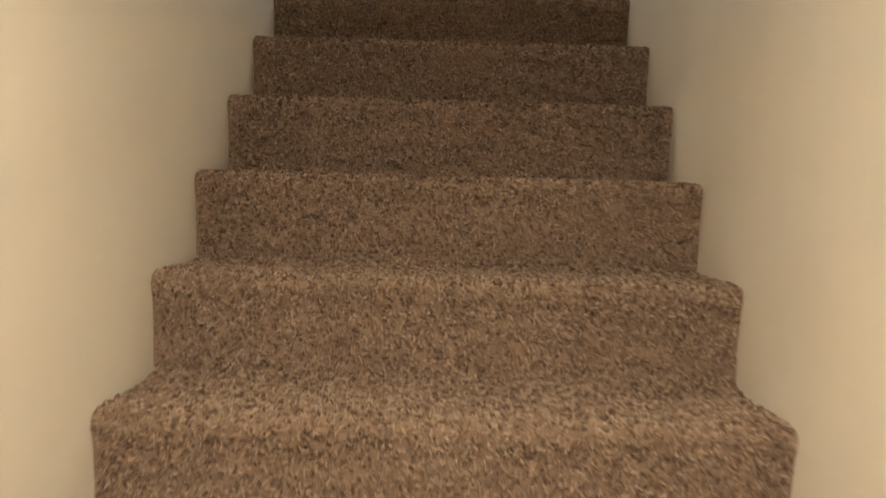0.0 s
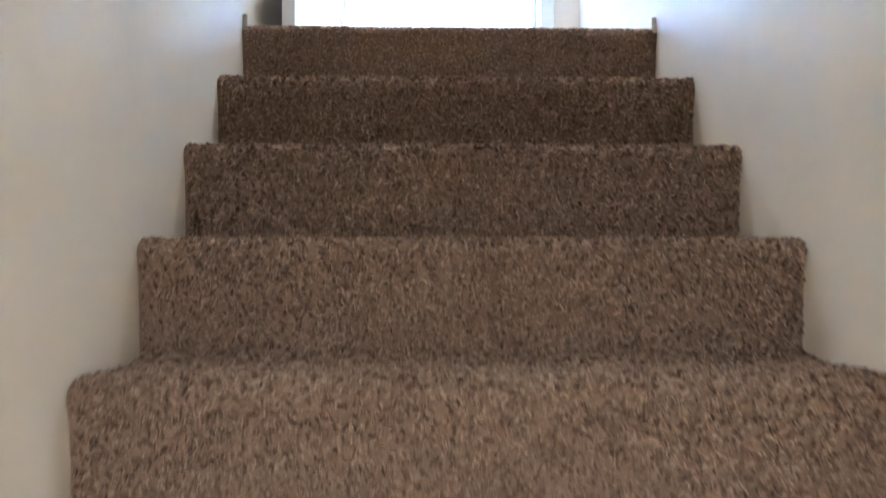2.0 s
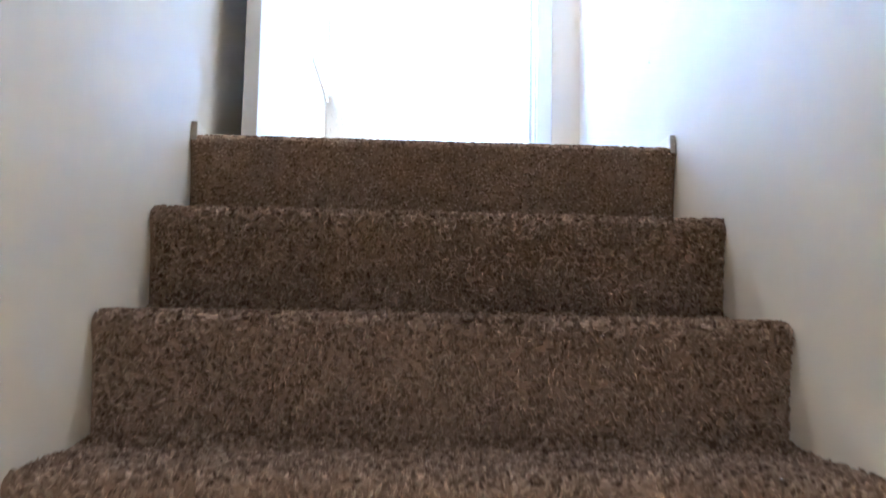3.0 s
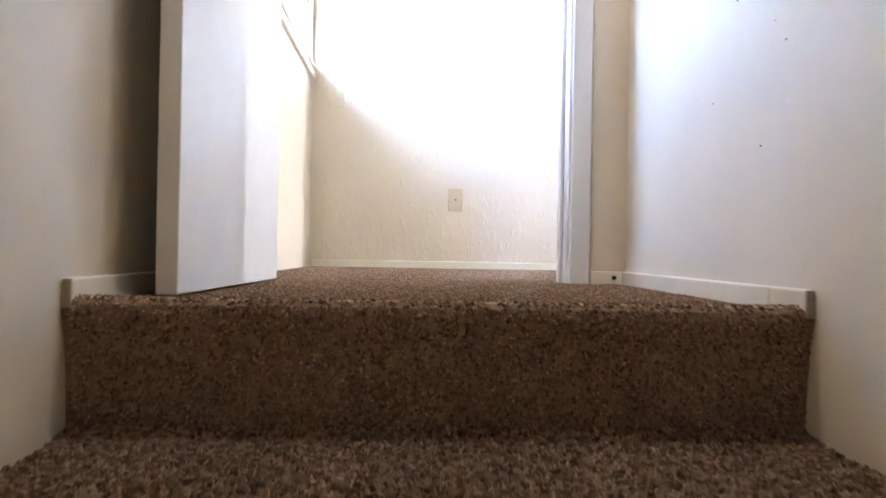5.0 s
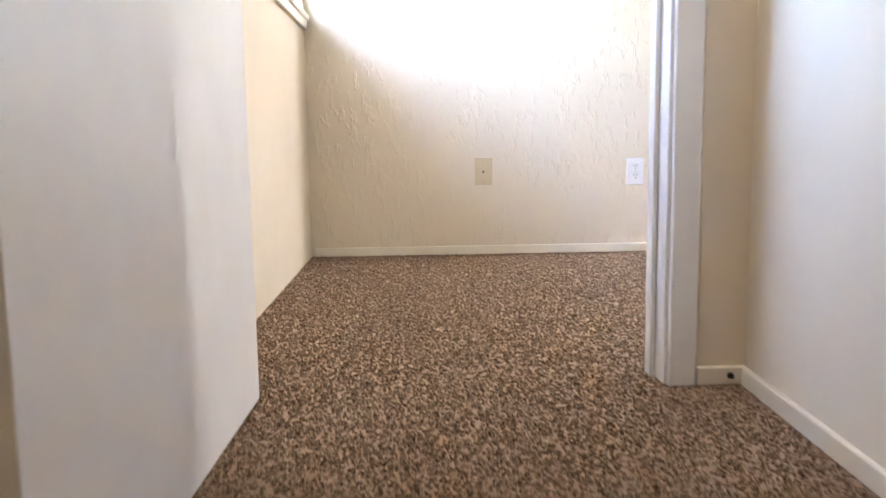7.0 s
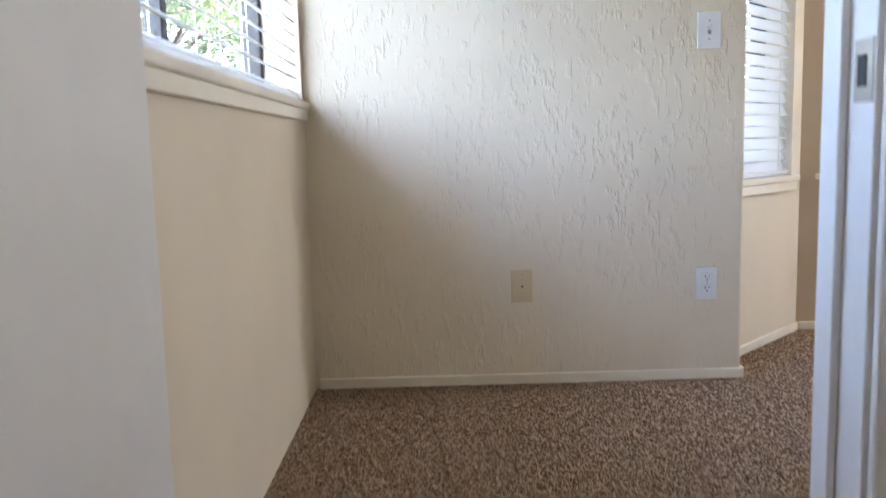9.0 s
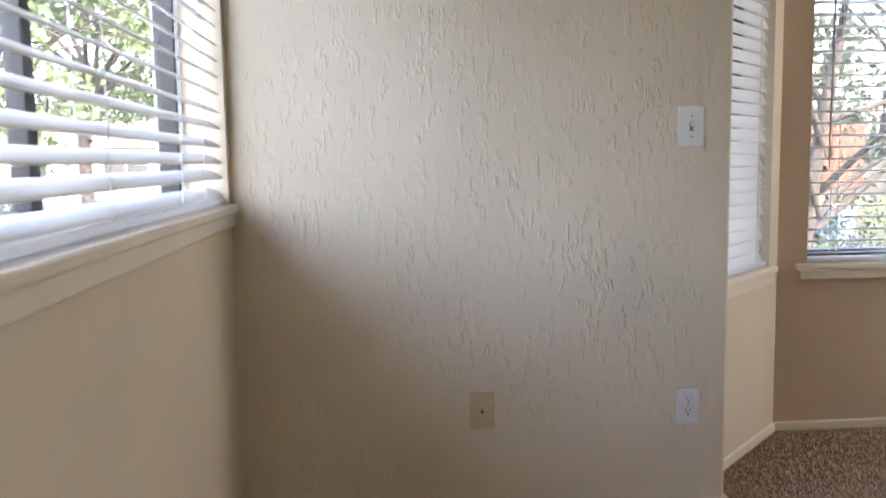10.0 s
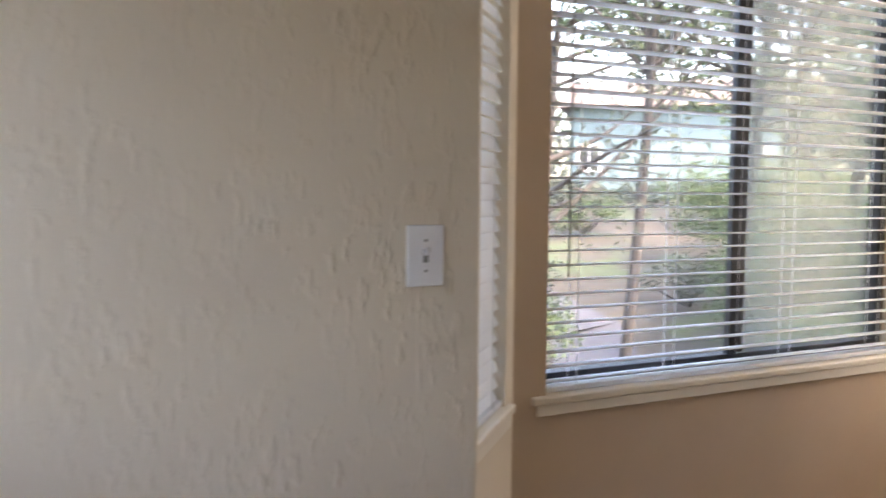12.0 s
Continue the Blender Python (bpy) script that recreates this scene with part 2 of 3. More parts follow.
m_c, len_c = bay_wall("wall_bay_return", (BX2, BY), (BX2 + 0.55, FY + 0.12), 0.09, 0.70, BZ0, BZ1, "plain cream angled bay wall")
structure(boxes("wall_east", [(WX, WX + 0.12, DY0, FY + 0.15, -0.3, CEIL)], M_WALL), "plain cream bedroom wall", "wall")
structure(boxes("ceiling", [(XL - 0.12, WX + 0.12, -3.3, BY + 0.3, CEIL, CEIL + 0.15)], M_CEIL), "plain white ceiling", "ceiling")
structure(boxes("ceiling_foyer", [(XL - 0.12, XR + 0.12, -6.2, -2.95, FOYER_CEIL, FOYER_CEIL + 0.2)], M_CEIL), "plain white lower hall ceiling", "ceiling")
structure(boxes("wall_header", [(XL, XR, -3.07, -2.95, FOYER_CEIL + 0.2, CEIL)], M_WALL), "plain wall over the lower hall", "wall")
structure(boxes("wall_foyer_end", [(XL, XR, -6.2, -6.08, FOYER - 0.2, FOYER_CEIL)], M_WALL), "plain cream wall at the lower hall", "wall")
structure(boxes("floor_foyer", [(XL, XR, -6.1, YB + 0.1, FOYER - 0.2, FOYER)], M_CARPET), "brown carpet of the lower hall", "floor")

# unseen warm ceiling lamps: lower hall's assumed, landing's added to brighten treads and carpet


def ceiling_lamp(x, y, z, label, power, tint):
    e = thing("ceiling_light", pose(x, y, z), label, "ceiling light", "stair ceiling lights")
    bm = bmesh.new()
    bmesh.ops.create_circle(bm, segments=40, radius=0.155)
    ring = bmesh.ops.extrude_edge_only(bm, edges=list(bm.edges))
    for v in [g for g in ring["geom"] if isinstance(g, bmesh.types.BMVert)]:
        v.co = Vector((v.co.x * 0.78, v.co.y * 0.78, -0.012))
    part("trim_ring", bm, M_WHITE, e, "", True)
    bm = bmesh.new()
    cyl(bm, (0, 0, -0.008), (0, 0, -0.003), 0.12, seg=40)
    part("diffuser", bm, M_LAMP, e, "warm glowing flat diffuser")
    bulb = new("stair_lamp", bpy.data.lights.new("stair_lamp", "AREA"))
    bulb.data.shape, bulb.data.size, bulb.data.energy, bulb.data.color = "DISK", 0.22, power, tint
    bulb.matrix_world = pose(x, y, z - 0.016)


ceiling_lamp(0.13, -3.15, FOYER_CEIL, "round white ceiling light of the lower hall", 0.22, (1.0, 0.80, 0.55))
ceiling_lamp(0.13, 0.35, CEIL, "unseen round white ceiling light added over the landing", 0.095, (1.0, 0.88, 0.74))

# ---- carpeted stairs and floors ----
NOSE = [(0.024, -RISE - 0.008), (0.018, -0.11), (0.011, -0.055), (0.004, -0.034), (0.0, -0.021), (0.003, -0.009), (0.012, -0.002), (0.026, 0.0)]
PROFILE = NOSE + [(0.07, 0.001), (0.16, 0.001), (0.215, 0.005), (RUN + 0.026, 0.016)]


def yarn_mesh(name, pts, nrm, seed, length=(0.0055, 0.0095), rad=0.0028, tall=0.0078):
    """Plump leaning yarn tufts: a small hipped mound at each point."""
    rs = np.random.RandomState(seed)
    k = len(pts)
    t = rs.normal(size=(k, 3)) + np.array([0.35, 0.6, -0.9])
    t -= nrm * np.sum(t * nrm, axis=1, keepdims=True)
    t /= np.linalg.norm(t, axis=1, keepdims=True)
    s = np.cross(nrm, t)
    r = rad * rs.uniform(0.75, 1.3, (k, 1))
    ln = rs.uniform(*length, (k, 1))
    high = rs.uniform(0.4, 1.0, (k, 1)) * tall
    tip = rs.uniform(-0.35, 0.35, (k, 1))
    foot = pts - nrm * 0.001
    back = foot - t * ln * 0.8
    side_a = foot + s * r + nrm * high * 0.35
    side_b = foot - s * r + nrm * high * 0.35
    front = foot + t * ln
    top_a = pts + nrm * high - t * ln * 0.4 + s * r * tip
    top_b = pts + nrm * high * 0.9 + t * ln * 0.5 - s * r * tip
    verts = np.stack([back, side_a, side_b, front, top_a, top_b], axis=1).reshape(-1, 3)
    base = (np.arange(k) * 6)[:, None]
    tris = ([0, 2, 4], [2, 5, 4], [2, 3, 5], [3, 1, 5], [1, 4, 5], [1, 0, 4])
    faces = np.concatenate([base + f for f in tris], axis=0)
    return mesh_raw(name, verts.tolist(), faces.tolist(), M_PILE)


def step_pile(seed):
    rs = np.random.RandomState(seed)
    p = np.array(PROFILE)
    d = np.linalg.norm(np.diff(p, axis=0), axis=1)
    cum = np.concatenate([[0], np.cumsum(d)])
    k = int(cum[-1] * (XR - XL) / 0.006 ** 2)
    u = rs.uniform(0.002, cum[-1], k)
    i = np.clip(np.searchsorted(cum, u) - 1, 0, len(d) - 1)
    f = (u - cum[i]) / d[i]
    yz = p[i] * (1 - f[:, None]) + p[i + 1] * f[:, None]
    tg = (p[i + 1] - p[i]) / d[i][:, None]
    nr = np.stack([np.zeros(k), -tg[:, 1], tg[:, 0]], axis=1)
    x = rs.uniform(XL + 0.004, XR - 0.004, k)
    return yarn_mesh("carpet_pile", np.stack([x, yz[:, 0], yz[:, 1]], axis=1), nr, seed + 1)


def step_body():
    bm = bmesh.new()
    segs = 12
    rings = []
    for k in range(segs + 1):
        x = XL + (XR - XL) * k / segs
        dip = 0.0006 * math.sin(k * 1.7)
        rings.append([bm.verts.new((x, y, z + dip * (0.3 if z < -0.03 else 1))) for y, z in PROFILE] + [bm.verts.new((x, RUN + 0.026, -RISE - 0.008))])
    for a, b in zip(rings, rings[1:]):
        for k in range(len(a)):
            j = (k + 1) % len(a)
            bm.faces.new((a[k], b[k], b[j], a[j]))
    bm.faces.new(rings[0])
    bm.faces.new(rings[-1][::-1])
    bmesh.ops.recalc_face_normals(bm, faces=bm.faces)
    me = bpy.data.meshes.new("step")
    bm.to_mesh(me)
    bm.free()
    me.materials.append(M_CARPET)
    return me


stairs = thing("staircase", pose(0, 0, 0), "straight staircase covered in speckled brown carpet", "staircase", kind="structure")
body = step_body()
piles = [step_pile(s) for s in (11, 23, 37)]
for i in range(1, STEPS):
    st = new("step", body)
    st.parent = stairs
    st.location = (0, -RUN * i, -RISE * i)
    pl = tagged(new("carpet_pile", piles[i % 3]), kind="stuff")
    pl.parent = st

# landing and bedroom floor
bm = bmesh.new()
lip = NOSE + [(0.07, FLOOR * 0.5), (0.16, FLOOR), (DY0 + 0.02, FLOOR)]
a = [bm.verts.new((XL, y, z)) for y, z in lip]
b = [bm.verts.new((XR + 0.008, y, z)) for y, z in lip]
for k in range(len(lip) - 1):
    bm.faces.new((a[k], b[k], b[k + 1], a[k + 1]))
box(bm, XL - 0.1, WX, DY0 + 0.02, BY + 0.1, FLOOR - 0.15, FLOOR)
floor = structure(part("floor", bm, M_CARPET), "speckled brown frieze carpet on landing and bedroom floor", "carpet")


def floor_pile(seed):
    rs = np.random.RandomState(seed)
    p = np.array(lip)
    d = np.linalg.norm(np.diff(p, axis=0), axis=1)
    cum = np.concatenate([[0], np.cumsum(d)])
    k = int(cum[-1] * (XR - XL) / 0.0056 ** 2)
    u = rs.uniform(0.002, cum[-1], k)
    i = np.clip(np.searchsorted(cum, u) - 1, 0, len(d) - 1)
    f = (u - cum[i]) / d[i]
    yz = p[i] * (1 - f[:, None]) + p[i + 1] * f[:, None]
    tg = (p[i + 1] - p[i]) / d[i][:, None]
    nr = np.stack([np.zeros(k), -tg[:, 1], tg[:, 0]], axis=1)
    x = rs.uniform(XL + 0.004, XR - 0.004, k)
    pts = np.stack([x, yz[:, 0], yz[:, 1]], axis=1)
    # bedroom, as far as the bay
    k2 = int(2.9 * 2.5 / 0.0058 ** 2)
    q = np.stack([rs.uniform(RX, 2.5, k2), rs.uniform(DY0 + 0.02, 3.69, k2), np.full(k2, FLOOR)], axis=1)
    q = q[~((q[:, 1] > FY) & (q[:, 0] < FX))]
    q = q[~((q[:, 1] < DY1) & ((q[:, 0] > DX1) | (q[:, 0] < DX0)))]
    q = q[~((q[:, 1] > FY) & (q[:, 0] < BX) & (q[:, 1] - A0[1] > (q[:, 0] - A0[0]) * 1.02))]
    pts = np.concatenate([pts, q])
    nr = np.concatenate([nr, np.tile([[0.0, 0.0, 1.0]], (len(q), 1))])
    return yarn_mesh("carpet_pile", pts, nr, seed + 1, (0.0036, 0.0062), 0.0026, 0.0036)


pile = tagged(new("carpet_pile", floor_pile(51)), kind="stuff")
pile.parent = floor

# ---- baseboards ----
BBH = 0.025


def baseboard(name, x0, x1, y0, y1):
    bm = bmesh.new()
    box(bm, x0, x1, y0, y1, FLOOR, BBH, bevel=0.003)
    return structure(part(name, bm, M_TRIM), "low cream painted wooden baseboard", "baseboard")


baseboard("baseboard", XL + 0.001, XL + 0.013, 0.004, DY0 - 0.001)
ob = baseboard("baseboard", -0.013, -0.001, 0.0, DY0 - 0.134)
ob.matrix_world = Matrix.Translation((0.639, 0.12, 0)) @ Matrix.Rotation(-math.atan2(0.027, DY0 - 0.12), 4, "Z")
baseboard("baseboard", 0.626, 0.637, 0.004, 0.119)
baseboard("baseboard", 0.567, 0.665, DY0 - 0.013, DY0 - 0.001)
baseboard("baseboard", RX + 0.013, FX + 0.004, FY - 0.013, FY - 0.001)
baseboard("baseboard", FX + 0.001, FX + 0.012, FY, FY + 0.15)
ob = baseboard("baseboard", 0.06, LEN_A - 0.006, -0.013, -0.001)
ob.matrix_world = M_A
ob = baseboard("baseboard", 0.006, LEN_B - 0.02, -0.013, -0.001)
ob.matrix_world = M_B

# grey caps on the baseboards' cut ends; the ends' shade is in the colour
for x0, x1 in ((XL + 0.001, XL + 0.013), (0.626, 0.637)):
    bm = bmesh.new()
    box(bm, x0, x1, -0.001, 0.0035, -0.015, BBH - 0.001, bevel=0.001)
    structure(part("baseboard_end", bm, M_BOARD_END), "grey wooden cut end of the baseboard with its shade in the colour", "baseboard")

# ---- doorway and door ----
fr = thing("door_frame", pose(0, 0, 0), "white painted door frame with flat casing and latch plate", "door frame", kind="structure")
boxes("jamb", [(DX1, DX1 + 0.02, DY0, DY1 + 0.012, FLOOR, DH)], M_WHITE, fr, bevel=0.002)
boxes("jamb", [(DX0 - 0.02, DX0, DY0, DY1 + 0.012, FLOOR, DH)], M_WHITE, fr, bevel=0.002)
boxes("head_jamb", [(DX0 - 0.02, DX1 + 0.02, DY0, DY1 + 0.012, DH, DH + 0.02)], M_WHITE, fr, bevel=0.002)
boxes("stop", [(DX1 - 0.011, DX1 - 0.0005, DY0 + 0.058, DY0 + 0.094, FLOOR, DH)], M_WHITE, fr, bevel=0.002)
boxes("stop", [(DX0 + 0.0005, DX0 + 0.011, DY0 + 0.058, DY0 + 0.094, FLOOR, DH)], M_WHITE, fr, bevel=0.002)
boxes("casing", [(DX1 + 0.006, DX1 + 0.060, DY0 - 0.016, DY0 - 0.001, FLOOR, DH + 0.06)], M_WHITE, fr, bevel=0.004)
boxes("casing", [(DX0 - 0.043, DX0 - 0.006, DY0 - 0.016, DY0 - 0.001, FLOOR, DH + 0.06)], M_WHITE, fr, bevel=0.004)
boxes("head_casing", [(DX0 - 0.043, DX1 + 0.060, DY0 - 0.016, DY0 - 0.001, DH + 0.0605, DH + 0.115)], M_WHITE, fr, bevel=0.004)
boxes("casing", [(DX1 + 0.006, DX1 + 0.060, DY1 + 0.001, DY1 + 0.016, FLOOR, DH + 0.06)], M_WHITE, fr, bevel=0.004)
sp = boxes("strike_plate", [(DX1 - 0.002, DX1 + 0.001, DY0 + 0.004, DY0 + 0.044, 0.856, 0.926)], M_STEEL, fr, "worn steel strike plate", bevel=0.0008)
boxes("latch_hole", [(DX1 - 0.0035, DX1 - 0.001, DY0 + 0.016, DY0 + 0.034, 0.873, 0.908)], M_BLACK, sp)

door = thing("door_1", pose(-0.270, 1.055, 0, 0, 0, -1.33), "white flat-panel door standing open against the landing wall", "door", kind="structure")
boxes("door_panel", [(-0.036, 0.0, -0.860, 0.0, -0.007, DH - 0.003)], M_WHITE, door, bevel=0.0025)
for z in (0.25, 1.0, 1.78):
    bm = bmesh.new()
    cyl(bm, (-0.043, 0.012, z - 0.045), (-0.043, 0.012, z + 0.045), 0.006, seg=12)
    part("hinge", bm, M_STEEL, door)

# ---- windows and blinds ----


def window(name, m, width, z0, z1, mullion, label, depth=0.13, screen=False):
    """Sliding window in the opening from 0 to width; y is outwards, the frame sits at depth."""
    e = thing(name, m, label, "window", kind="structure")
    f = 0.042
    y0, y1 = depth - 0.005, depth + 0.05
    boxes("window_frame", [(0, f, y0, y1, z0, z1), (width - f, width, y0, y1, z0, z1), (f, width - f, y0, y1, z0, z0 + f), (f, width - f, y0, y1, z1 - f, z1)], M_DARK, e, bevel=0.003)
    boxes("sash_stile", [(mullion - 0.042, mullion - 0.004, y0 - 0.004, y0 + 0.022, z0 + f, z1 - f)], M_DARK, e, bevel=0.002)
    boxes("sash_stile", [(mullion + 0.014, mullion + 0.060, y0 + 0.026, y1 - 0.002, z0 + f, z1 - f)], M_DARK, e, bevel=0.002)
    boxes("sash_track", [(mullion - 0.004, mullion + 0.004, y0 + 0.002, y0 + 0.02, z0 + f, z1 - f), (mullion + 0.0045, mullion + 0.0135, y0 + 0.026, y0 + 0.04, z0 + f, z1 - f)], M_SILVER, e, "bare aluminium weather strip")
    if screen:
        boxes("insect_screen", [(mullion + 0.060, width - f, y1 + 0.004, y1 + 0.005, z0 + f, z1 - f)], M_SCREEN, e, "fine grey insect screen").visible_shadow = False
    for a, b, y in ((f, mullion - 0.042, y0 + 0.01), (mullion + 0.060, width - f, y0 + 0.038)):
        p = boxes("pane", [(a, b, y, y + 0.003, z0 + f, z1 - f)], M_GLASS, e)
        p.visible_shadow = False
    return e


def sill(parent, x0, x1, z, nose=0.022):
    bm = bmesh.new()
    box(bm, x0, x1, -nose, 0.12, z - 0.026, z, bevel=0.006)
    part("window_sill", bm, M_TRIM, parent, "cream painted rounded sill")
    bm = bmesh.new()
    box(bm, x0 + 0.02, x1 - 0.02, -0.016, -0.001, z - 0.062, z - 0.0265, bevel=0.003)
    part("apron", bm, M_TRIM, parent)


def blind(m, width, z0, z1, tilt, y, label, wand=None, pitch=0.0465, cords=(0.12, 0.5, 0.88)):
    """Horizontal slat blind hanging in an opening; tilt lifts the outer edge."""
    e = thing("window_blind", m, label, "blind")
    boxes("headrail", [(0.006, width - 0.006, y - 0.022, y + 0.03, z1 - 0.05, z1 - 0.004)], M_SLAT, e, bevel=0.002)
    n = int((z1 - 0.07 - z0 - 0.038) / pitch) + 1
    bm = bmesh.new()
    cs, sn = math.cos(radians(tilt)), math.sin(radians(tilt))
    prof = []
    for k in range(7):
        u = -0.025 + 0.05 * k / 6
        c = 0.003 * (1 - (u / 0.025) ** 2)
        prof.append((u, c))
    loop = prof + [(u, c - 0.003) for u, c in prof[::-1]]
    ends = []
    for x in (0.005, width - 0.005):
        ends.append([bm.verts.new((x, u * cs - c * sn, u * sn + c * cs)) for u, c in loop])
    for k in range(len(loop)):
        j = (k + 1) % len(loop)
        f = bm.faces.new((ends[0][k], ends[1][k], ends[1][j], ends[0][j]))
        f.smooth = True
    bm.faces.new(ends[0][::-1])
    bm.faces.new(ends[1])
    bmesh.ops.recalc_face_normals(bm, faces=bm.faces)
    me = bpy.data.meshes.new("slat")
    bm.to_mesh(me)
    bm.free()
    me.materials.append(M_SLAT)
    rs = random.Random(int(width * 1000))
    for k in range(n):
        s = new("slat", me)
        s.parent = e
        s.location = (0, y, z0 + 0.038 + k * pitch)
        s.rotation_euler = (radians(rs.uniform(-1.5, 1.5)), radians(rs.uniform(-0.12, 0.12)), 0)
    boxes("bottom_rail", [(0.006, width - 0.006, y - 0.026, y + 0.026, z0 + 0.004, z0 + 0.022)], M_SLAT, e, bevel=0.004)
    for c in cords:
        for dy in (-0.0255, 0.0255):
            bm = bmesh.new()
            cyl(bm, (c * width, y + dy, z0 + 0.02), (c * width, y + dy, z1 - 0.05), 0.0015, seg=6)
            part("ladder_cord", bm, M_CORD, e)
    if wand:
        bm = bmesh.new()
        cyl(bm, (wand[0], y - 0.04, wand[1]), (wand[0] + 0.008, y - 0.036, z1 - 0.05), 0.0038, seg=8)
        part("wand", bm, M_WAND, e, "grey tilt wand")
    return e


# side window: local x runs from the far end towards the door
m_l = Matrix.Translation((RX, LW0, 0)) @ Matrix.Rotation(radians(90), 4, "Z")
lw = LW1 - LW0
wl = window("window_1", m_l, lw, LZ0, LZ1, 0.705, "dark aluminium sliding window with white sill", 0.125)
sill(wl, -0.02, FY - LW0 - 0.008, LZ0 + 0.002)
blind(m_l, lw, LZ0 + 0.002, LZ1, 30, 0.035, "white two-inch slat blind lowered half open", cords=(0.1, 0.42, 0.71, 0.85))
# angled bay window
m_a = M_A @ Matrix.Translation((0.08, 0, 0))
wa = window("window_2", m_a, 0.58, BZ0, BZ1, 0.29, "narrow dark framed bay window with cream sill", 0.125)
sill(wa, -0.03, 0.625, BZ0 + 0.002)
blind(m_a, 0.58, BZ0 + 0.002, BZ1, 64, 0.035, "white slat blind lowered and nearly closed", cords=(0.2, 0.8))
# front bay window
m_b = M_B @ Matrix.Translation((0.122, 0, 0))
bw = LEN - 0.122
wb = window("window_3", m_b, bw, BZ0, BZ1, 0.93, "wide dark framed sliding window with cream sill", 0.125, True)
sill(wb, -0.055, bw + 0.05, BZ0 + 0.002)
blind(m_b, bw, BZ0 + 0.002, BZ1, -3, 0.035, "white slat blind lowered with slats open", wand=(0.075, 1.04), cords=(0.07, 0.3, 0.62, 0.9))

# unseen mirrored bay window on the other angled side, added for room light
m_d = m_c @ Matrix.Translation((0.09, 0, 0))
wd = window("window_4", m_d, 0.61, BZ0, BZ1, 0.3, "narrow dark framed bay window with cream sill", 0.125)
sill(wd, -0.03, 0.65, BZ0 + 0.002)
# added area lamp in the bare bay window's opening, standing in for daylight
bay_light = new("bay_fill_lamp", bpy.data.lights.new("bay_fill_lamp", "AREA"))
bay_light.data.shape, bay_light.data.size, bay_light.data.size_y = "RECTANGLE", 0.55, 1.5
bay_light.data.energy, bay_light.data.color = 1.4, (1.0, 0.96, 0.9)
bay_light.matrix_world = m_d @ Matrix.Translation((0.305, 0.17, (BZ0 + BZ1) / 2)) @ Matrix.Rotation(radians(-90), 4, "X")

# ---- wall plates ----


def plate(name, x, z, mat, label, category, wdt=0.073, hgt=0.113):
    e = thing(name, pose(x, FY, z), label, category)
    boxes("plate", [(-wdt / 2, wdt / 2, -0.006, 0.0, -hgt / 2, hgt / 2)], mat, e, bevel=0.0025)
    return e


def screw(e, x, z, mat, y=-0.0065):
    bm = bmesh.new()
    cyl(bm, (x, y - 0.001, z), (x, y + 0.002, z), 0.0033, seg=12)
    s = part("screw", bm, mat, e)
    boxes("slot", [(x - 0.0028, x + 0.0028, y - 0.0013, y - 0.0008, z - 0.0005, z + 0.0005)], M_BLACK, s)


cp = plate("cable_wall_plate", 0.309, 0.334, M_BEIGE, "beige cable wall plate with brass connector", "wall plate")
bm = bmesh.new()
cyl(bm, (0, -0.013, 0), (0, -0.005, 0), 0.0055, seg=12)
con = part("connector", bm, M_STEEL, cp, "small dark brass cable connector")
bm = bmesh.new()
cyl(bm, (0, -0.0135, 0), (0, -0.012, 0), 0.0042, seg=10)
part("socket", bm, M_BLACK, con)
screw(cp, 0, 0.042, M_BEIGE)
screw(cp, 0, -0.042, M_BEIGE)

op = plate("power_outlet", 0.948, 0.327, M_PLATE, "white duplex power outlet on the wall", "outlet")
for dz in (0.0195, -0.0195):
    bm = bmesh.new()
    box(bm, -0.017, 0.017, -0.009, -0.005, dz - 0.0145, dz + 0.0145, bevel=0.0018)
    rc = part("receptacle", bm, M_PLATE, op)
    boxes("slot", [(-0.0075, -0.0052, -0.0095, -0.0085, dz + 0.0005, dz + 0.0085)], M_BLACK, rc)
    boxes("slot", [(0.0052, 0.0075, -0.0095, -0.0085, dz + 0.0015, dz + 0.0085)], M_BLACK, rc)
    bm = bmesh.new()
    cyl(bm, (0, -0.0095, dz - 0.007), (0, -0.0085, dz - 0.007), 0.0028, seg=10)
    part("ground_hole", bm, M_BLACK, rc)
screw(op, 0, 0, M_PLATE)

sw = plate("light_switch", 0.945, 1.180, M_PLATE, "white toggle light switch on the wall", "light switch", 0.080, 0.121)
boxes("toggle_slot", [(-0.0056, 0.0056, -0.0066, -0.0055, -0.0135, 0.0135)], M_WAND, sw)
tg = boxes("toggle", [(-0.0042, 0.0042, -0.022, -0.004, -0.003, 0.008)], M_PLATE, sw, bevel=0.001)
tg.rotation_euler = (radians(-28), 0, 0)
screw(sw, 0, 0.030, M_STEEL)
screw(sw, 0, -0.030, M_STEEL)

# painted-over wire channel below the switch
bm = bmesh.new()
box(bm, 0.9300, 0.9335, FY - 0.0012, FY + 0.001, 0.88, 1.118, bevel=0.0006)
part("wire_ridge", bm, M_TEX, bpy.data.objects["wall_far"])

# small dark stub in the landing baseboard
ds = thing("door_stop_stub", pose(0.632, DY0 - 0.0135, 0.008), "small dark brown stub screwed into the baseboard", "door stop")
bm = bmesh.new()
cyl(bm, (0, -0.008, 0), (0, 0.002, 0), 0.0052, 0.0065, 12)
part("stub", bm, M_BLACK, ds)

# ---- outdoors ----


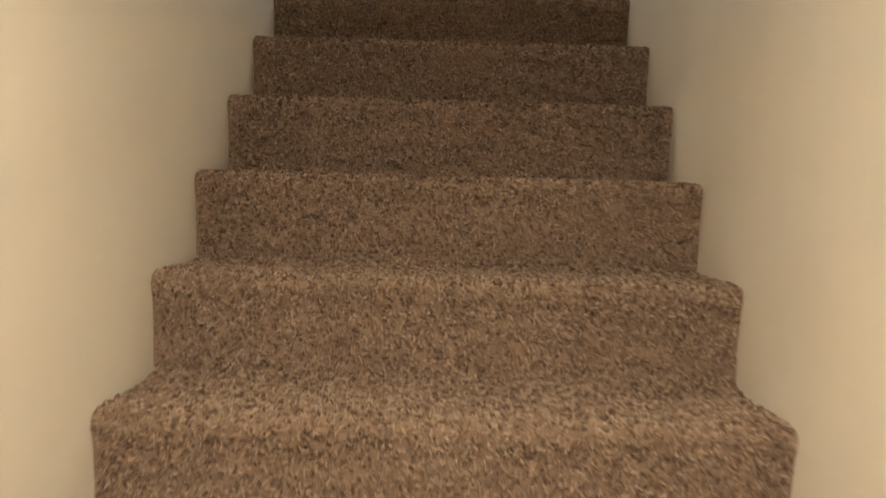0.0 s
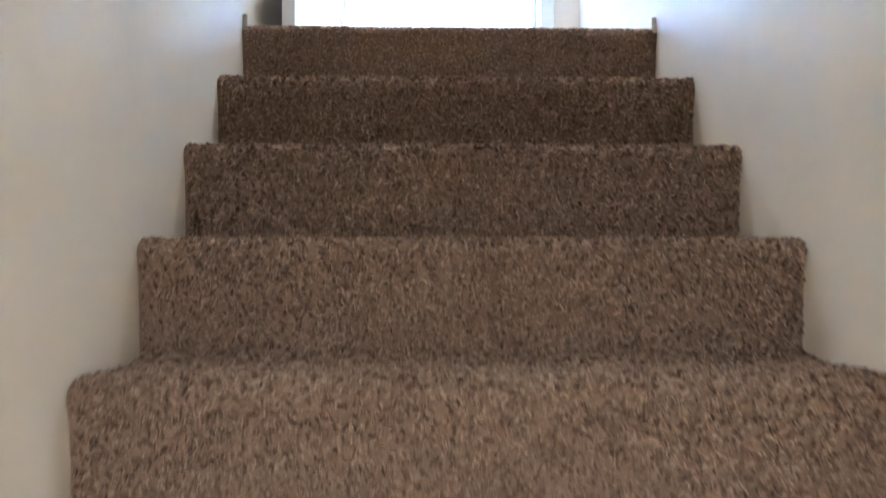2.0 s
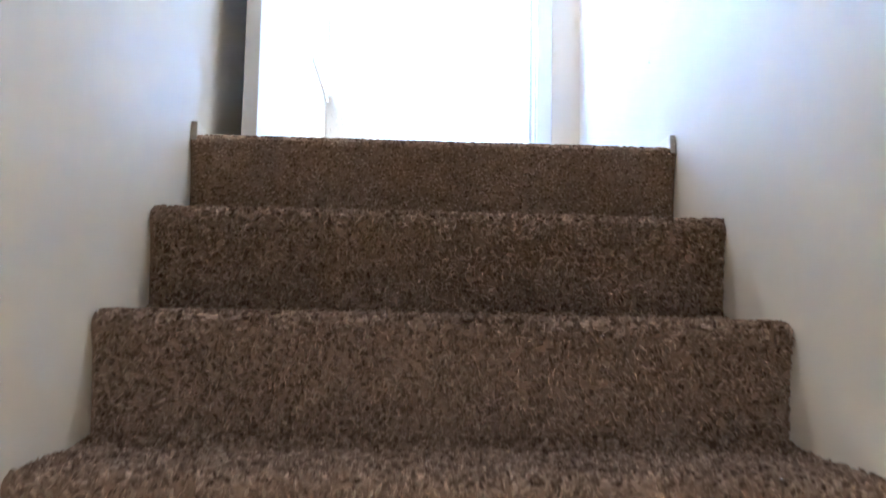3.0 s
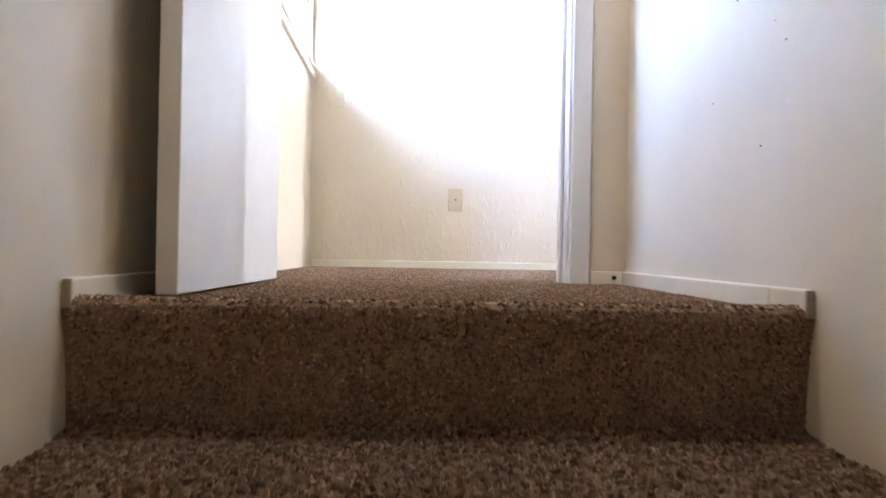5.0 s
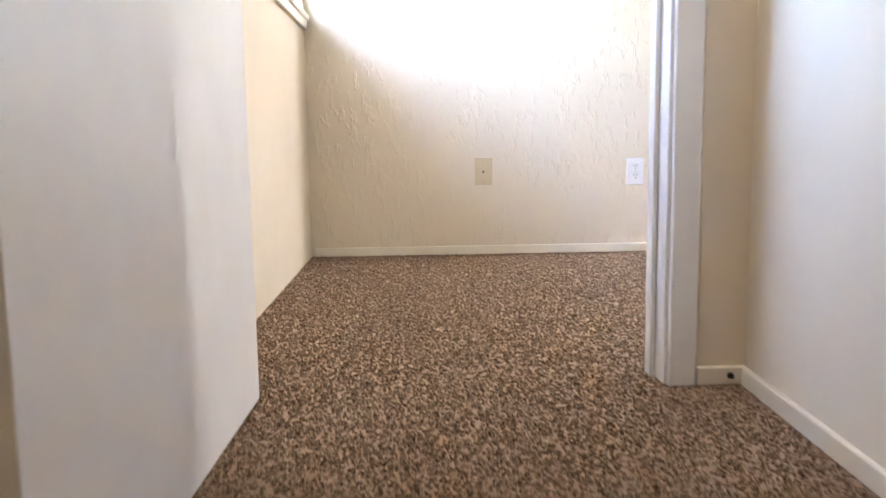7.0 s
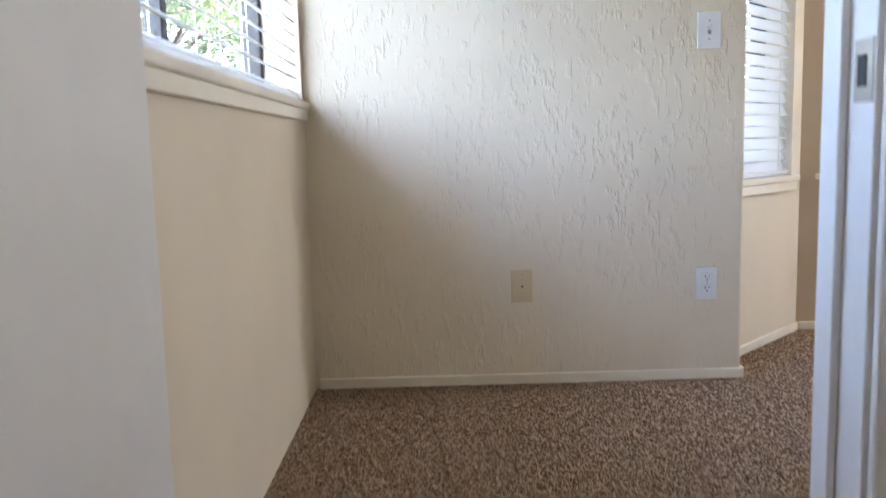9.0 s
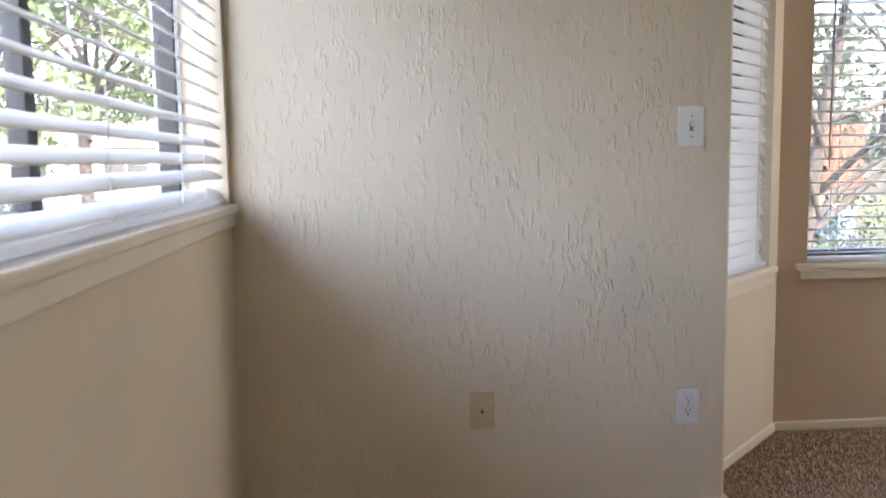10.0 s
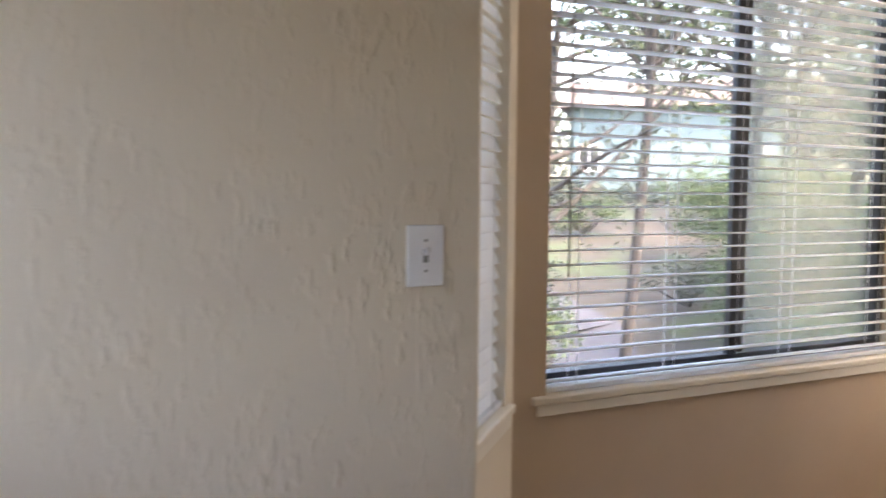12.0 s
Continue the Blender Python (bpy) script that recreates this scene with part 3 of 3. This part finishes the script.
def leafy(name, stops, rough=0.6):
    m, n, l, b = material(name, stops[1], rough)
    g = n.new("ShaderNodeNewGeometry")
    c = ramp(n, l, g.outputs["Random Per Island"], list(zip((0.0, 0.5, 1.0), stops)))
    l.new(c, b.inputs["Base Color"])
    tr = n.new("ShaderNodeBsdfTranslucent")
    l.new(c, tr.inputs["Color"])
    mix = n.new("ShaderNodeMixShader")
    mix.inputs["Fac"].default_value = 0.4
    l.new(b.outputs["BSDF"], mix.inputs[1])
    l.new(tr.outputs["BSDF"], mix.inputs[2])
    l.new(mix.outputs["Shader"], n["Material Output"].inputs["Surface"])
    return m


M_LEAF = leafy("green_leaves", [(0.045, 0.07, 0.028), (0.085, 0.125, 0.05), (0.15, 0.20, 0.085)])
M_LEAF2 = leafy("grey_green_leaves", [(0.035, 0.046, 0.03), (0.07, 0.085, 0.055), (0.125, 0.14, 0.095)])
M_PINK = leafy("pink_blossom", [(0.35, 0.16, 0.17), (0.5, 0.26, 0.27), (0.6, 0.4, 0.4)])
M_BARK = plain("grey_brown_bark", (0.05, 0.042, 0.036), 0.95, vary=0.4, scale=14.0, relief=0.01)
M_LAWN, gn_, gl_, gb_ = material("lawn_and_soil", (0.1, 0.12, 0.05), 0.95)
gv_ = coords(gn_, gl_)
gl_.new(ramp(gn_, gl_, noise_tex(gn_, gl_, gv_, 0.35, 8, 0.65), [(0.30, (0.045, 0.06, 0.028)), (0.41, (0.06, 0.075, 0.034)), (0.48, (0.05, 0.044, 0.03)), (0.66, (0.07, 0.056, 0.04))]), gb_.inputs["Base Color"])
bump(gn_, gl_, gb_, noise_tex(gn_, gl_, gv_, 14.0, 6), 0.6, 0.05)
M_PATH = plain("worn_asphalt", (0.075, 0.073, 0.078), 0.9, vary=0.12, scale=3.0)
M_ROAD = plain("asphalt", (0.055, 0.055, 0.058), 0.9, vary=0.2, scale=5.0)
M_SIDING = plain("pale_blue_grey_siding", (0.17, 0.24, 0.25), 0.7, vary=0.06, scale=2.0)
M_STUCCO = plain("off_white_stucco", (0.55, 0.55, 0.53), 0.85, vary=0.06, scale=2.0)
M_ROOF = plain("brown_shingle", (0.12, 0.09, 0.075), 0.9, vary=0.25, scale=6.0)
M_BRICK = plain("red_brown_fence_wood", (0.20, 0.085, 0.055), 0.8, vary=0.25, scale=8.0)
M_CAR = plain("light_blue_plastic", (0.30, 0.46, 0.62), 0.45, 0.0, vary=0.02, relief=0.0)
M_WINGLASS = plain("dark_house_glass", (0.03, 0.035, 0.04), 0.1, vary=0.1, relief=0.0)


def ground_z(x, y):
    """Ground beside the house, rising to a bank beyond the garden."""
    d = math.hypot(x, y - 1.5)
    a = min(1.0, max(0.0, (d - 9.0) / 22.0)) if y > 0 else 0.0
    s = a * a * (3 - 2 * a)
    right = min(1.0, max(0.0, (x - 1.0) / 7.0))
    return -2.95 + (2.3 + 1.7 * right) * s + 0.04 * math.sin(x * 0.7) * math.cos(y * 0.6)


def spread(k):
    u = k / 40.0
    return 60.0 * u + 1440.0 * u ** 7


bm = bmesh.new()
grid = [[bm.verts.new((spread(i), spread(j), ground_z(spread(i), spread(j)))) for j in range(-40, 41)] for i in range(-40, 41)]
for i in range(80):
    for j in range(80):
        bm.faces.new((grid[i][j], grid[i + 1][j], grid[i + 1][j + 1], grid[i][j + 1]))
structure(part("ground", bm, M_LAWN, None, "", True), "green lawn and garden ground outside", "ground")


def ribbon(name, pts, width, mat, label, category, lift=0.05):
    bm = bmesh.new()
    prev = None
    for k in range(len(pts) - 1):
        p, q = Vector(pts[k]), Vector(pts[k + 1])
        for s in range(12):
            c = p.lerp(q, s / 12.0)
            d = (q - p).normalized()
            nrm = Vector((-d.y, d.x))
            row = []
            for side in (-0.5, 0.5):
                e = c + nrm * width * side
                row.append(bm.verts.new((e.x, e.y, max(ground_z(e.x, e.y), ground_z(c.x, c.y)) + lift)))
            if prev:
                bm.faces.new((prev[0], row[0], row[1], prev[1]))
            prev = row
    bmesh.ops.recalc_face_normals(bm, faces=bm.faces)
    return structure(part(name, bm, mat), label, category)


ribbon("pavement", [(5.5, 9.0), (8.2, 11.5), (10.5, 15.5), (10.0, 20.0)], 1.7, M_PATH, "worn grey asphalt garden path", "path")
ribbon("road", [(60, 41), (22, 43), (-2, 37), (-60, 30)], 7.0, M_ROAD, "dark asphalt street", "road", 0.09)


def leaf_mesh(name, blobs, per, size, seed, mat, flat=0.75):
    """Many small bent leaves scattered in uneven clumps."""
    rs = np.random.RandomState(seed)
    pts = []
    for (x, y, z, r) in blobs:
        k = max(12, int(per * r * r))
        d = rs.normal(size=(k, 3))
        d /= np.linalg.norm(d, axis=1, keepdims=True)
        rr = r * rs.uniform(0.35, 1.0, (k, 1)) ** 0.6
        pts.append(np.array([x, y, z]) + d * rr * np.array([1, 1, flat]))
    pts = np.concatenate(pts)
    k = len(pts)
    a = rs.normal(size=(k, 3))
    a /= np.linalg.norm(a, axis=1, keepdims=True)
    b = np.cross(a, rs.normal(size=(k, 3)))
    b /= np.linalg.norm(b, axis=1, keepdims=True)
    s = size * rs.uniform(0.5, 1.2, (k, 1))
    v = np.stack([pts - a * s, pts - b * s * 0.42, pts + a * s, pts + b * s * 0.42], axis=1).reshape(-1, 3)
    base = (np.arange(k) * 4)[:, None]
    f = base + [0, 1, 2, 3]
    return mesh_raw(name, v.tolist(), f.tolist(), mat)


def limb(bm, p, q, r0, r1, rnd, bend=0.12, seg=5, sides=7):
    p, q = Vector(p), Vector(q)
    ln = (q - p).length
    off = Vector((rnd.uniform(-1, 1), rnd.uniform(-1, 1), rnd.uniform(-0.3, 0.5))) * ln * bend
    rings = []
    for k in range(seg + 1):
        u = k / seg
        c = p.lerp(q, u) + off * math.sin(u * math.pi)
        d = (q - p).normalized()
        s1 = d.orthogonal().normalized()
        s2 = d.cross(s1)
        r = r0 + (r1 - r0) * u
        rings.append([bm.verts.new(c + (s1 * math.cos(t) + s2 * math.sin(t)) * r) for t in [2 * math.pi * j / sides for j in range(sides)]])
    for a, b in zip(rings, rings[1:]):
        for j in range(sides):
            f = bm.faces.new((a[j], a[(j + 1) % sides], b[(j + 1) % sides], b[j]))
            f.smooth = True


def tree(x, y, height, seed, label, mat, size=0.11, dens=150, lean=(0, 0), spread_=0.42, low=0.35, thick=0.022):
    rnd = random.Random(seed)
    z = ground_z(x, y) - 0.05
    e = thing("tree", pose(x, y, z), label, "tree", "garden trees")
    bm = bmesh.new()
    r0 = height * thick
    top = Vector((lean[0], lean[1], height * 0.55))
    limb(bm, (0, 0, 0), top, r0, r0 * 0.55, rnd, 0.05, 7, 9)
    tips = []
    for k in range(11):
        u = rnd.uniform(low, 1.0)
        st = top * u
        ang = k * 2.4 + rnd.uniform(-0.4, 0.4)
        reach = height * spread_ * rnd.uniform(0.55, 1.0)
        q = st + Vector((math.cos(ang) * reach, math.sin(ang) * reach, height * rnd.uniform(0.1, 0.38)))
        limb(bm, st, q, r0 * 0.38, r0 * 0.09, rnd)
        for s in range(4):
            v = rnd.uniform(0.45, 1.0)
            p = st.lerp(q, v)
            t2 = p + Vector((rnd.uniform(-1, 1), rnd.uniform(-1, 1), rnd.uniform(-0.5, 0.8))) * height * 0.13
            limb(bm, p, t2, r0 * 0.12, r0 * 0.03, rnd, 0.2, 4, 5)
            tips.append((t2.x, t2.y, t2.z, height * rnd.uniform(0.045, 0.10)))
        tips.append((q.x, q.y, q.z, height * rnd.uniform(0.06, 0.11)))
    part("trunk", bm, M_BARK, e, "grey-brown bark trunk and limbs")
    c = new("crown", leaf_mesh("crown", tips, dens, size, seed, mat))
    c.parent = e


def shrub(x, y, r, seed, mat, label, h=1.0, size=0.06, per=900):
    rnd = random.Random(seed)
    z = ground_z(x, y)
    e = thing("shrub", pose(x, y, z - 0.03), label, "shrub", "garden shrubs")
    bm = bmesh.new()
    blobs = []
    for k in range(9):
        q = (rnd.uniform(-0.8, 0.8) * r, rnd.uniform(-0.8, 0.8) * r, r * h * rnd.uniform(0.4, 1.1))
        limb(bm, (0, 0, 0), q, 0.03, 0.008, rnd)
        blobs.append((*q, r * rnd.uniform(0.35, 0.6)))
    part("stems", bm, M_BARK, e)
    c = new("crown", leaf_mesh("crown", blobs, per, size, seed, mat))
    c.parent = e


def polar(az, d):
    return (0.2 + math.sin(radians(az)) * d, 1.5 + math.cos(radians(az)) * d)


# trees in front of the bay
for az, d, h, sd, mt, sz, dn, lo, th in ((29, 12, 10.0, 3, M_LEAF2, 0.07, 80, 0.5, 0.015), (38.6, 14, 12.5, 4, M_LEAF2, 0.085, 230, 0.68, 0.009), (46, 15, 12.5, 5, M_LEAF, 0.085, 200, 0.66, 0.010),
                                         (52, 17, 9.0, 6, M_LEAF, 0.085, 200, 0.25, 0.018), (59, 14, 9, 7, M_LEAF2, 0.085, 170, 0.3, 0.018), (33, 30, 12, 9, M_LEAF2, 0.14, 90, 0.4, 0.02), (49, 27, 12, 10, M_LEAF2, 0.13, 170, 0.3, 0.02)):
    tree(*polar(az, d), h, sd, "garden tree with thin grey-green leaves", mt, sz, dn, lean=(0.4, -0.2), low=lo, thick=th)
# trees before the side window
for az, d, h, sd in ((-20, 22, 9.5, 21), (-27, 17, 9, 22), (-12, 30, 11, 23), (-38, 20, 9, 24)):
    tree(*polar(az, d), h, sd, "bright green broad-leaved garden tree", M_LEAF, 0.13, 190, low=0.62)
for az, d, r, sd, mt, lb_ in ((31, 13, 1.0, 31, M_LEAF, "bright green rounded garden shrub"), (35, 11.5, 0.8, 32, M_PINK, "shrub with pale pink blossom"),
                              (43, 19, 0.9, 33, M_LEAF2, "dull green shrub in the garden"), (48, 18, 1.4, 34, M_LEAF, "green leafy shrub in the garden"), (53, 13, 1.7, 35, M_LEAF, "green leafy shrub in the garden"),
                              (45, 25, 1.2, 36, M_LEAF2, "dull green shrub in the garden"), (36, 24, 0.9, 37, M_LEAF, "green leafy shrub in the garden"), (50, 20, 2.2, 38, M_LEAF, "tall green garden shrub"),
                              (52, 17, 2.6, 41, M_LEAF, "large round green garden bush"), (57, 16, 2.8, 42, M_LEAF2, "large dull green garden bush"), (47.5, 22, 2.0, 43, M_LEAF, "large round green garden bush"),
                              (31.4, 12, 1.15, 44, M_LEAF, "tall bright green leafy shrub below the bay"), (29.2, 14, 1.2, 45, M_LEAF2, "tall dull green shrub below the bay"),
                              (-17, 24, 1.0, 39, M_LEAF2, "low dull green garden shrub"), (-24, 26, 0.9, 40, M_LEAF2, "low dull green garden shrub")):
    shrub(*polar(az, d), r, sd, mt, lb_, h=2.1 if sd > 43 else 1.0)

# hedge along the bank
rh_ = random.Random(31)
hb_ = []
for k in range(150):
    x, y = polar(rh_.uniform(28, 62), rh_.uniform(28, 32))
    hb_.append((x, y, ground_z(x, y) + rh_.uniform(0.0, 0.35), rh_.uniform(0.35, 0.7)))
tagged(new("hedge", leaf_mesh("hedge", hb_, 200, 0.12, 8, M_LEAF2, 1.0)), "uneven dark green hedge along the garden bank", "hedge", kind="stuff")

# far woods
rs_ = random.Random(77)
blobs = []
for k in range(230):
    az = rs_.uniform(-60, 80)
    d = rs_.uniform(58, 85)
    x, y = polar(az, d)
    blobs.append((x, y, ground_z(x, y) + rs_.uniform(0.5, 7.5), rs_.uniform(2.0, 3.6)))
tagged(new("far_woods", leaf_mesh("far_woods", blobs, 26, 0.5, 5, M_LEAF2, 1.0)), "dense distant green trees along the street", "woods", kind="stuff")


def house(x, y, rz, w_, d_, h_, mat, label, wins):
    z = ground_z(x, y) - 0.3
    e = thing("house", pose(x, y, z, 0, 0, rz), label, "house")
    wl_ = boxes("wall", [(-w_ / 2, w_ / 2, 0, d_, 0, h_)], mat, e)
    bm = bmesh.new()
    ridge = h_ + 1.6
    vs = [bm.verts.new(p) for p in ((-w_ / 2 - 0.5, -0.6, h_), (w_ / 2 + 0.5, -0.6, h_), (w_ / 2 + 0.5, d_ + 0.6, h_), (-w_ / 2 - 0.5, d_ + 0.6, h_), (-w_ / 2 - 0.5, d_ / 2, ridge), (w_ / 2 + 0.5, d_ / 2, ridge))]
    for f in ((0, 1, 5, 4), (2, 3, 4, 5), (0, 4, 3), (1, 2, 5), (0, 3, 2, 1)):
        bm.faces.new([vs[k] for k in f])
    part("roof", bm, M_ROOF, e, "brown shingle roof")
    for wx_, wz_, ww, wh in wins:
        wn_ = boxes("window", [(wx_ - ww / 2, wx_ + ww / 2, -0.03, 0.02, wz_, wz_ + wh)], M_WINGLASS, e)
        boxes("frame", [(wx_ - ww / 2 - 0.07, wx_ - ww / 2, -0.06, 0.02, wz_ - 0.07, wz_ + wh + 0.07), (wx_ + ww / 2, wx_ + ww / 2 + 0.07, -0.06, 0.02, wz_ - 0.07, wz_ + wh + 0.07),
                        (wx_ - 0.03, wx_ + 0.03, -0.06, 0.02, wz_, wz_ + wh), (wx_ - ww / 2, wx_ + ww / 2, -0.06, 0.02, wz_ + wh, wz_ + wh + 0.07), (wx_ - ww / 2, wx_ + ww / 2, -0.06, 0.02, wz_ - 0.07, wz_)], M_WHITE, wn_)
    return e


hx, hy = polar(-21, 46)
house(hx, hy, 21, 16, 8, 3.0, M_STUCCO, "off-white single-storey house with brown roof", [(-5, 1.0, 1.8, 1.2), (-1.5, 1.0, 1.5, 1.2), (3, 1.0, 2.2, 1.2)])
hx, hy = polar(41.5, 38)
house(hx, hy, -41, 9, 7, 4.4, M_SIDING, "pale blue-grey sided house behind the trees", [(-3.6, 1.6, 0.9, 1.1), (3.4, 1.6, 0.9, 1.1)])

# wooden fence stretch beyond the bay
fe = thing("fence", pose(*polar(29, 24), ground_z(*polar(29, 24)), 0, 0, -29), "red-brown wooden board fence", "fence")
bm0 = bmesh.new()
box(bm0, -0.07, 0.07, -0.012, 0.012, 0.05, 1.75, bevel=0.004)
me0 = bpy.data.meshes.new("board")
bm0.to_mesh(me0)
bm0.free()
me0.materials.append(M_BRICK)
for k in range(16):
    o = new("board", me0)
    o.parent = fe
    o.location = (-1.2 + 0.155 * k, 0, 0.03 * math.sin(k * 2.2))
for xx in (-1.25, 1.25):
    boxes("post", [(xx - 0.05, xx + 0.05, 0.014, 0.11, -0.1, 1.85)], M_BRICK, fe)
boxes("rail", [(-1.2, 1.2, 0.0125, 0.05, 0.35, 0.44)], M_BRICK, fe)
boxes("rail", [(-1.2, 1.2, 0.0125, 0.05, 1.35, 1.44)], M_BRICK, fe)


# wheeled bin by the path
bx_, by_ = polar(30.8, 19.5)
wb_ = thing("wheeled_bin", pose(bx_, by_, ground_z(bx_, by_), 0, 0, 20), "light blue wheeled bin with a pale lid", "bin")
bm = bmesh.new()
bmesh.ops.create_cone(bm, cap_ends=True, segments=4, radius1=0.34, radius2=0.42, depth=0.85, matrix=Matrix.Translation((0, 0, 0.52)) @ Matrix.Rotation(radians(45), 4, "Z"))
bmesh.ops.bevel(bm, geom=list(bm.edges), offset=0.03, segments=2, profile=0.5, affect="EDGES")
part("body", bm, M_CAR, wb_)
boxes("lid", [(-0.32, 0.32, -0.32, 0.34, 0.955, 1.03)], M_STUCCO, wb_, bevel=0.02)
for sx in (-0.25, 0.25):
    bm = bmesh.new()
    cyl(bm, (sx - 0.03, 0.27, 0.11), (sx + 0.03, 0.27, 0.11), 0.11, seg=16)
    part("wheel", bm, M_BLACK, wb_)

# small nail holes and a filled patch on the stair wall
wall_r = bpy.data.objects["wall_stair_east"]
for y_, z_, r_ in ((0.30, 0.52, 0.0022), (0.42, 0.36, 0.0016), (0.19, 0.25, 0.0018), (0.10, 0.40, 0.0016), (0.02, 0.62, 0.0020), (0.14, 0.44, 0.0014)):
    bm = bmesh.new()
    cyl(bm, (east_x(y_) - 0.0008, y_, z_), (east_x(y_) + 0.001, y_, z_), r_, seg=8)
    part("nail_hole", bm, M_BLACK, wall_r)
bm = bmesh.new()
bmesh.ops.create_uvsphere(bm, u_segments=16, v_segments=8, radius=0.014, matrix=Matrix.Translation((east_x(0.09) + 0.0002, 0.09, 0.305)) @ Matrix.Diagonal((0.06, 1.0, 0.25, 1)))
part("filler_patch", bm, M_CEIL, wall_r, "pale dab of wall filler", True)
